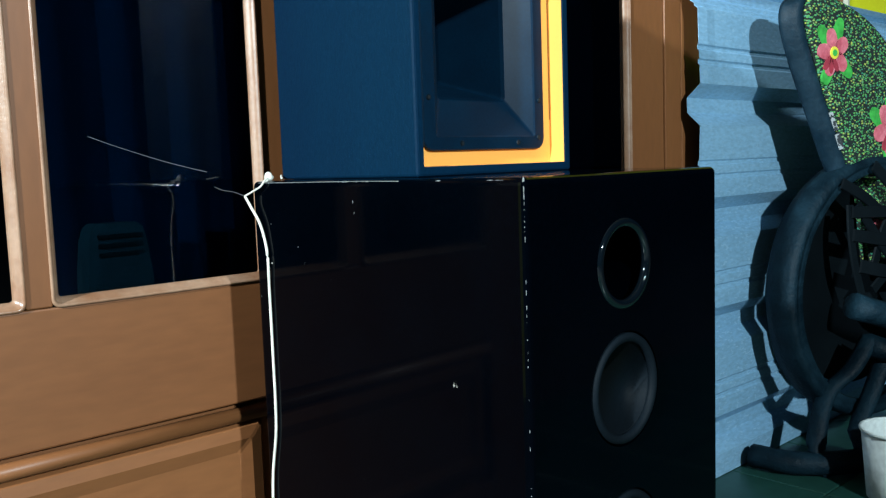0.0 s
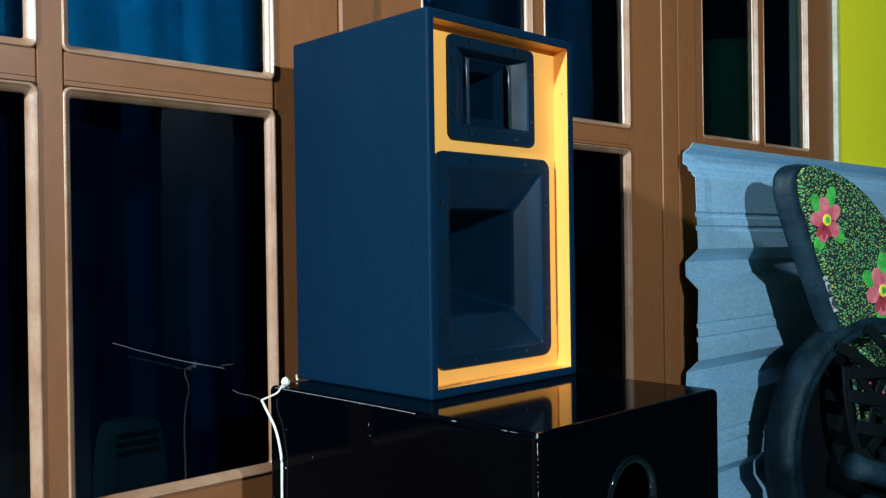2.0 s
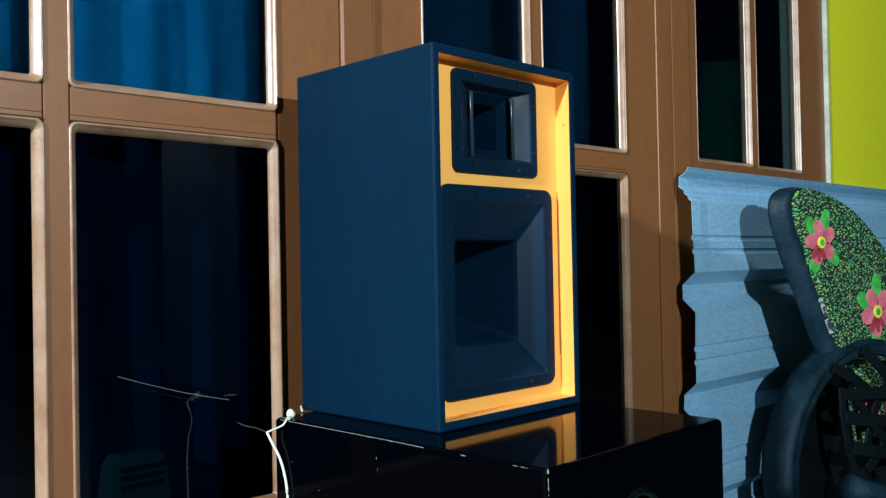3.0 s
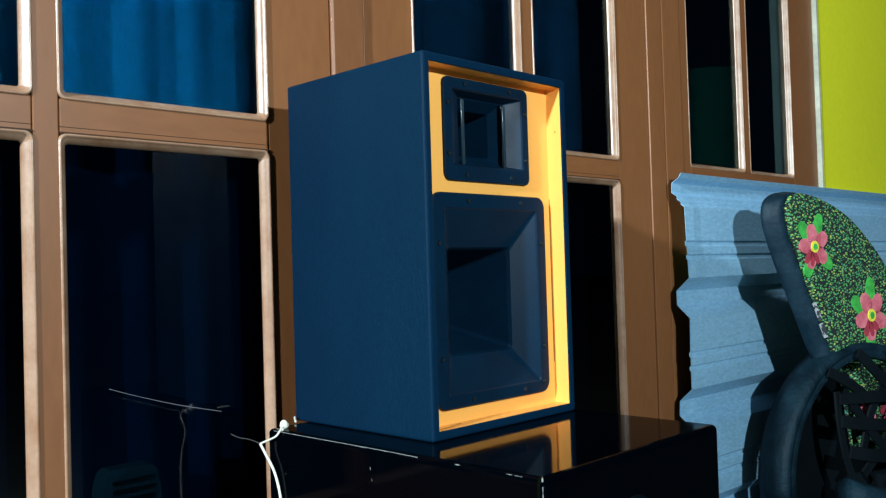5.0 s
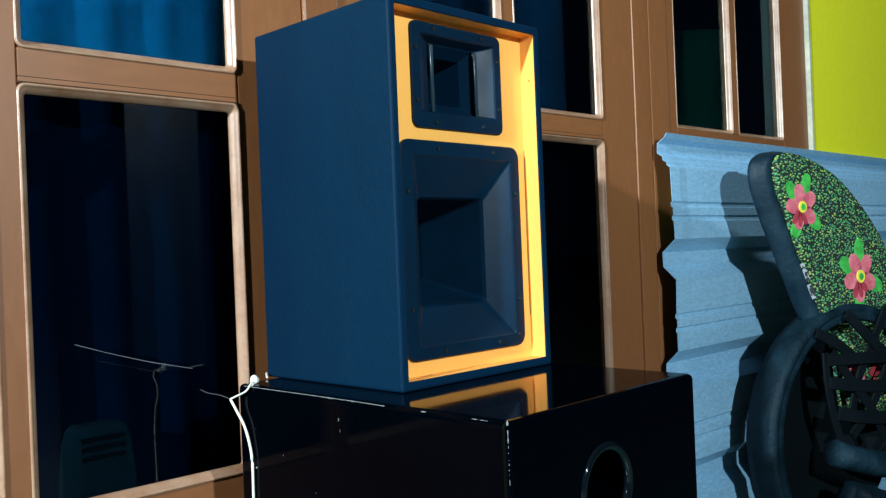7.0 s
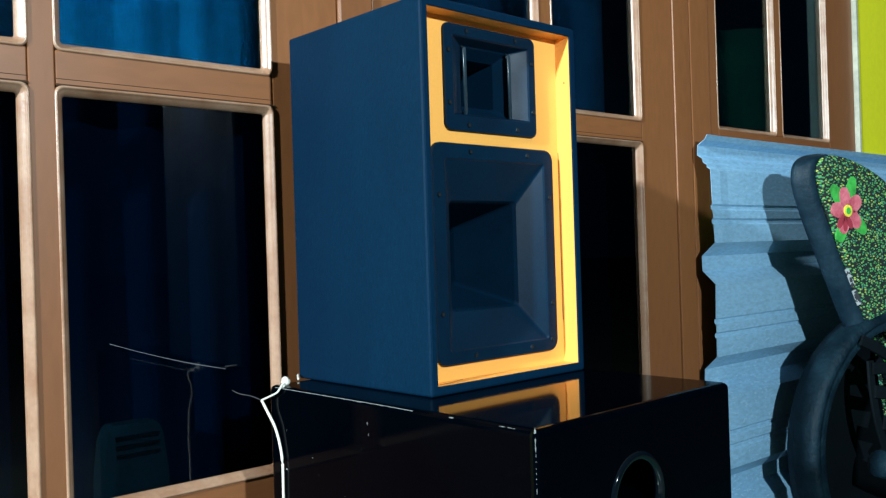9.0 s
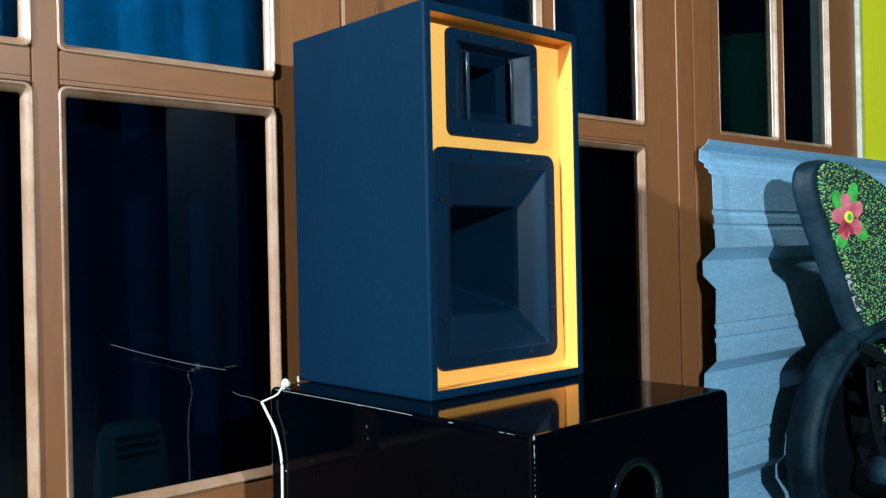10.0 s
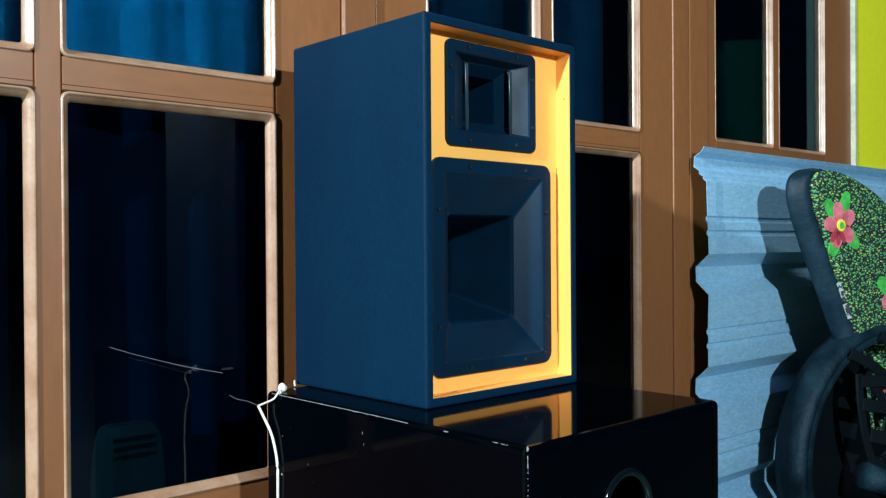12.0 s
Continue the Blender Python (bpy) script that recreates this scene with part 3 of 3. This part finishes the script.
# ---- galvanised sheet leaning on the wall ----
def steel_sheet():
    prof = []                      # depth of the fold over the height
    bases = [1.201, 0.927, 0.653, 0.379, 0.105]
    prof += [(1.240, 0.006)]
    for b in bases:
        if b > 1.1:
            prof += [(1.228, 0.014), (1.217, 0.032), (1.192, 0.034), (1.182, 0.020), (1.174, 0.020), (1.167, 0.009), (1.161, 0.009), (1.154, 0.0)]
        else:
            prof += [(b + 0.052, 0.0), (b + 0.020, 0.034), (b - 0.016, 0.034), (b - 0.048, 0.0)]
        nxt = b - 0.274
        if nxt > -0.1:
            for f in (0.48, 0.67):
                zz = b - 0.048 - f * 0.178
                prof += [(zz + 0.004, 0.0), (zz, 0.004), (zz - 0.008, 0.004), (zz - 0.012, 0.0)]
    prof = [(zz, d) for zz, d in prof if zz > 0.004] + [(0.002, 0.0)]
    rows = []
    for zz, d in prof:
        row = []
        for i in range(61):
            x = 1.150 + 2.3 * (i / 60)
            if i == 0:
                x += 0.004 * noise.noise((0, 0, zz * 23))
            y = 0.298 + 0.020 * zz / 1.2 + d + 0.0022 * noise.noise((x * 3, 1, zz * 2)) * (1 + 2 * (i < 2))
            row.append((x, y, zz))
        rows.append(row)
    ob = part("steel_sheet", loft(rows, closed_ring=False), GALV)
    ob.modifiers.new("gauge", "SOLIDIFY").thickness = 0.0012
    return tagged(ob, "ribbed bluish galvanised roofing sheet leaning on the wall", "roofing sheet")


steel_sheet()


# ---- chair made of old tyres ----
def tyre_chair():
    az = radians(115)
    u = Vector((math.sin(az), math.cos(az), 0))
    n = Vector((math.cos(az), -math.sin(az), 0))       # the way the chair faces
    C = Vector((1.64, 0.058, 0.0))
    chair = thing("tyre_chair", C, "black chair made of old tyres with a floral cushion", "chair")
    here = Matrix.Translation(C).inverted()

    STAND = Vector((-0.839, -0.357, 1.003))           # the backrest stands a little nearer along lines from here
    depth = [1.0]

    def at(a, z, d=0.0):
        return STAND + depth[0] * (C + u * a + n * d + Vector((0, 0, z)) - STAND)

    # big ring: half tyre with a lip on either side
    rc, r = 0.472, 0.333
    rings = []
    for k in range(72):
        a = 2 * math.pi * k / 72
        o = Vector(at(0, rc))
        e = u * math.cos(a) + Vector((0, 0, math.sin(a)))
        ring = []
        for dr, dn in ((0.0, -0.045), (0.004, -0.020), (0.004, 0.018), (0.0, 0.030), (-0.012, 0.036), (-0.018, 0.031), (-0.024, 0.031), (-0.036, 0.034), (-0.042, 0.026), (-0.036, 0.020), (-0.012, 0.0), (-0.016, -0.03)):
            ring.append(o + e * (r + dr + 0.003 * noise.noise((a * 3, dn * 40, 0))) + n * dn)
        rings.append(ring)
    part("tyre_ring", loft(rings, closed_path=True), RUBBER, chair, "large upright ring cut from an old tyre", True)

    # disc added behind the ring; its near-black colour stands in for shade
    disc = []
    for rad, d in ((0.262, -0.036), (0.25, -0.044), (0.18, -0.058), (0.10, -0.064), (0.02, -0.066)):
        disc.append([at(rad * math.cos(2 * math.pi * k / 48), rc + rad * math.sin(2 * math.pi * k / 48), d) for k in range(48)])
    part("tyre_wall", loft(disc, caps="end"), SHADED_RUBBER, chair, "dished rubber wall inside the ring, coloured near-black for the shade there", True)

    # woven straps, in the same near-black rubber as the disc
    def strap(points, w, t=0.006, owner=chair, mat=SHADED_RUBBER):
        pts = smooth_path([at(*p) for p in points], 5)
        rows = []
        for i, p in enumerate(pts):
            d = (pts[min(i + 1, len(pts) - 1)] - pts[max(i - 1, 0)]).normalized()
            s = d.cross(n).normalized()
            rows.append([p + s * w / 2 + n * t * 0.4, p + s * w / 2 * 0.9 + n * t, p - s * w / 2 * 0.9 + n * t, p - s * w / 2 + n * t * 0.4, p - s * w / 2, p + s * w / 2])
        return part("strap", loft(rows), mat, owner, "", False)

    strap([(-0.165, 0.745, 0.04), (-0.09, 0.71, 0.045), (-0.01, 0.665, 0.04)], 0.028)
    strap([(-0.05, 0.785, 0.045), (0.03, 0.72, 0.05), (0.115, 0.66, 0.045), (0.2, 0.60, 0.03)], 0.030)
    strap([(0.13, 0.79, 0.04), (0.06, 0.70, 0.042), (0.0, 0.62, 0.04), (-0.03, 0.53, 0.035)], 0.026)
    strap([(-0.125, 0.672, 0.04), (-0.02, 0.668, 0.05), (0.10, 0.660, 0.05), (0.25, 0.645, 0.03)], 0.030)
    strap([(-0.12, 0.615, 0.04), (-0.02, 0.598, 0.05), (0.10, 0.585, 0.05), (0.27, 0.57, 0.03)], 0.032)
    strap([(-0.09, 0.535, 0.04), (0.0, 0.515, 0.05), (0.12, 0.50, 0.05), (0.29, 0.49, 0.03)], 0.034)
    strap([(-0.122, 0.69, 0.03), (-0.122, 0.62, 0.034), (-0.105, 0.54, 0.034), (-0.07, 0.46, 0.03)], 0.022)
    strap([(-0.10, 0.69, 0.036), (-0.03, 0.60, 0.046), (0.04, 0.53, 0.046), (0.10, 0.45, 0.04)], 0.026)
    strap([(0.16, 0.69, 0.036), (0.09, 0.60, 0.046), (0.03, 0.53, 0.046), (-0.04, 0.47, 0.04)], 0.026)

    # seat rolls and legs under it
    def roll(a0, a1, z, d0, rad, sag):
        pts = [at(a0 + (a1 - a0) * k / 10, z - sag * math.sin(math.pi * k / 10), d0 + 0.05 * math.sin(math.pi * k / 10)) for k in range(11)]
        return tube(pts, rad, 12, flat=0.8)

    part("seat_roll", roll(-0.10, 0.30, 0.435, 0.03, 0.042, 0.05), RUBBER, chair, "greyish rolled tyre edge of the seat", True)
    part("seat_roll", roll(-0.07, 0.30, 0.335, 0.05, 0.036, 0.05), RUBBER, chair, "", True)
    part("leg", tube(smooth_path([at(-0.06, 0.35, 0.05), at(-0.13, 0.28, 0.05), at(-0.20, 0.22, 0.03), at(-0.25, 0.11, 0.04), at(-0.24, 0.034, 0.06)]), 0.024, 10, flat=0.7), RUBBER, chair, "", True)
    part("leg", tube(smooth_path([at(0.02, 0.33, 0.05), at(-0.06, 0.22, 0.06), at(-0.12, 0.12, 0.06), at(-0.10, 0.034, 0.08)]), 0.024, 10, flat=0.7), RUBBER, chair, "", True)
    part("leg", tube(smooth_path([at(0.20, 0.33, 0.02), at(0.22, 0.22, 0.0), at(0.24, 0.034, 0.0)]), 0.024, 10, flat=0.7), RUBBER, chair, "", True)
    part("foot", tube(smooth_path([at(-0.34, 0.064, -0.08), at(-0.30, 0.064, 0.02), at(-0.18, 0.064, 0.09), at(0.0, 0.064, 0.10), at(0.2, 0.064, 0.06)]), 0.032, 10, flat=0.9), RUBBER, chair, "", True)

    # backrest: cushion with a rubber border
    depth[0] = 0.965
    UP = 0.020
    left = [(-0.030, 0.735), (-0.062, 0.80), (-0.113, 0.90), (-0.160, 0.995), (-0.196, 1.075), (-0.212, 1.13), (-0.205, 1.165)]
    right = [(-0.170, 1.182), (-0.078, 1.172), (0.055, 1.118), (0.190, 1.008), (0.285, 0.88), (0.31, 0.75), (0.24, 0.70)]
    outline = smooth_path([Vector((a, 0, z + UP)) for a, z in left + right], 4)
    mid = sum((Vector(p) for p in outline), Vector()) / len(outline)

    def shell(f, d, shift=0.0):
        return [at(mid.x + (p.x - mid.x) * f + shift, mid.z + (p.z - mid.z) * f, d) for p in outline]

    D0 = -0.045                    # plane of the cushion's edge
    cushion = part("cushion", loft([shell(1.0, D0 - 0.02), shell(1.0, D0 + 0.006), shell(0.985, D0 + 0.014), shell(0.95, D0 + 0.018), shell(0.88, D0 + 0.020), shell(0.5, D0 + 0.020), shell(0.05, D0 + 0.020)]), CLOTH, chair, "black floral cloth cushion with green dabs and pink flowers", True)
    border = [Vector((a, 0, z + UP)) for a, z in [(-0.075, 0.735), (-0.108, 0.79), (-0.165, 0.90), (-0.215, 0.995), (-0.250, 1.075), (-0.262, 1.125), (-0.252, 1.16), (-0.220, 1.180), (-0.175, 1.187)]]
    inner = [Vector((a, 0, z + UP)) for a, z in [(-0.024, 0.735), (-0.056, 0.80), (-0.108, 0.90), (-0.155, 0.995), (-0.191, 1.072), (-0.206, 1.128), (-0.203, 1.156), (-0.19, 1.170), (-0.165, 1.178)]]
    rows = []
    for a, b in zip(smooth_path(border, 4), smooth_path(inner, 4)):
        rows.append([at(b.x, b.z, D0 + 0.004), at(b.x * 0.75 + a.x * 0.25, b.z * 0.75 + a.z * 0.25, D0 + 0.014), at(a.x * 0.6 + b.x * 0.4, a.z * 0.6 + b.z * 0.4, D0 + 0.010), at(a.x, a.z, D0 - 0.014), at(a.x, a.z, D0 - 0.024), at(b.x, b.z, D0 - 0.03)])
    rim = part("border", loft(rows), BORDER, chair, "thick worn rubber border of the backrest", True)
    for z0, z1, a0 in ((0.868, 0.913, -0.108), (0.820, 0.858, -0.083)):
        bm = bmesh.new()
        s = (z1 - z0)
        q = [at(a0 - 0.012, z1, D0 + 0.0145), at(a0 + 0.008, z1 + 0.004, D0 + 0.0165), at(a0 + 0.008 + s * 0.52, z0 + 0.004, D0 + 0.0165), at(a0 - 0.012 + s * 0.52, z0, D0 + 0.0145)]
        vs = [bm.verts.new(p) for p in q] + [bm.verts.new(p - n * 0.004) for p in q]
        for f in ((0, 1, 2, 3), (7, 6, 5, 4), (0, 4, 5, 1), (1, 5, 6, 2), (2, 6, 7, 3), (3, 7, 4, 0)):
            bm.faces.new([vs[i] for i in f])
        part("lettering_bar", bm, LETTER, rim, "worn white tyre marking")

    def petal(a, z, angle, length, width, d, mat, owner, name="petal", wave=0.0):
        bm = bmesh.new()
        c = Vector((0, 0))
        ring = []
        for k in range(16):
            t = 2 * math.pi * k / 16
            px = length * (0.5 + 0.5 * math.cos(t))
            pz = width * math.sin(t) * (0.55 + 0.45 * (px / length)) * (1 + wave * math.cos(3 * t))
            ca, sa = math.cos(angle), math.sin(angle)
            ring.append((a + px * ca - pz * sa, z + px * sa + pz * ca))
        top = [bm.verts.new(at(p, q, d)) for p, q in ring]
        low = [bm.verts.new(at(p, q, d - 0.006)) for p, q in ring]
        bm.faces.new(top)
        for k in range(16):
            bm.faces.new((top[k], low[k], low[(k + 1) % 16], top[(k + 1) % 16]))
        return part(name, bm, mat, owner)

    def flower(a, z, size, spin, d, leaves=((40, 1.5), (100, 1.4), (215, 1.4), (290, 1.5))):
        for ang, ln in leaves:
            petal(a, z, radians(ang + spin), size * ln, size * 0.42, d, LEAF, cushion, "printed_leaf", 0.12)
        for k in range(5):
            petal(a, z, radians(72 * k + spin), size, size * 0.42, d + 0.0012, PETAL, cushion, "printed_petal", 0.08)
        for k in range(3):
            petal(a - size * 0.15, z - size * 0.1, radians(200 + 35 * k + spin), size * 0.75, size * 0.18, d + 0.0016, PETAL_DARK, cushion, "printed_petal")
        bm = bmesh.new()
        bmesh.ops.create_cone(bm, cap_ends=True, segments=16, radius1=size * 0.26, radius2=size * 0.24, depth=0.004)
        bmesh.ops.transform(bm, verts=bm.verts, matrix=Matrix.Translation(at(a, z, d + 0.001)) @ n.to_track_quat("Z", "Y").to_matrix().to_4x4())
        part("printed_centre", bm, POLLEN, cushion)
        bm = bmesh.new()
        bmesh.ops.create_cone(bm, cap_ends=True, segments=14, radius1=size * 0.15, radius2=size * 0.13, depth=0.004)
        bmesh.ops.transform(bm, verts=bm.verts, matrix=Matrix.Translation(at(a, z, d + 0.002)) @ n.to_track_quat("Z", "Y").to_matrix().to_4x4())
        part("printed_centre", bm, LEAF, cushion)

    flower(-0.112, 1.041 + UP, 0.061, 32, D0 + 0.0210)
    flower(0.122, 0.850 + UP, 0.070, 50, D0 + 0.0210)
    # cushion seen between the straps
    depth[0] = 1.0
    low = part("seat_cushion", loft([[at(-0.02 + i, 0.755 - i * 0.4, -0.005 + j), at(0.30, 0.755 - i * 0.4, -0.005 + j), at(0.30, 0.50 + i, 0.0 + j), at(0.02 + i, 0.50 + i, 0.0 + j)] for i, j in ((0.0, -0.03), (0.0, 0.0), (0.02, 0.012))]), CLOTH, chair, "floral cloth cushion behind woven rubber straps", False)
    for a, z, s, ang, mat in ((0.02, 0.645, 0.06, 250, PETAL), (0.035, 0.64, 0.06, 290, PETAL), (0.0, 0.70, 0.05, 210, LEAF), (0.09, 0.61, 0.05, 20, PETAL_DARK), (0.11, 0.60, 0.05, 300, PETAL_DARK), (0.06, 0.56, 0.045, 30, PETAL_DARK), (0.06, 0.54, 0.05, 330, LEAF), (0.11, 0.52, 0.04, 200, LEAF)):
        petal(a, z, radians(ang), s, s * 0.4, 0.014, mat, low, "printed_petal")
    for child in chair.children:
        child.matrix_parent_inverse = here
    return chair


chair = tyre_chair()
chair.location, chair.rotation_euler, chair.scale = (1.653, 0.117, -0.0336), (0, 0, radians(12.2)), (1.0206,) * 3


# ---- bucket on the floor beside the chair ----
def bucket(x, y):
    ob = thing("bucket", (x, y, 0), "white plastic bucket on the porch floor", "bucket")
    turn = [2 * math.pi * k / 40 for k in range(40)]
    part("body", loft([[(r * math.cos(a), r * math.sin(a), z) for a in turn] for r, z in ((0.070, 0.0), (0.074, 0.004), (0.088, 0.165), (0.085, 0.165), (0.071, 0.008))], caps="end"), WHITE, ob, "", True)
    part("rim", tube([(0.089 * math.cos(a), 0.089 * math.sin(a), 0.165) for a in turn], 0.004, 8, True), WHITE, ob, "", True)


bucket(1.364, -0.080)

# ---- floor tiles ----
tile_mesh = None
S = 0.30
for i in range(-4, 12):
    for j in range(-5, 2):
        x, y = i * S + 0.08, j * S + 0.06
        if y + S > WALL:
            continue
        if tile_mesh is None:
            t = part("floor_tile", block(0, S - 0.004, 0, S - 0.004, -0.012, 0.0, 0.0015, 1), FLOOR, floor)
            tile_mesh = t.data
        else:
            t = new("floor_tile", tile_mesh)
            t.parent = floor
        t.location = (x, y, 0)
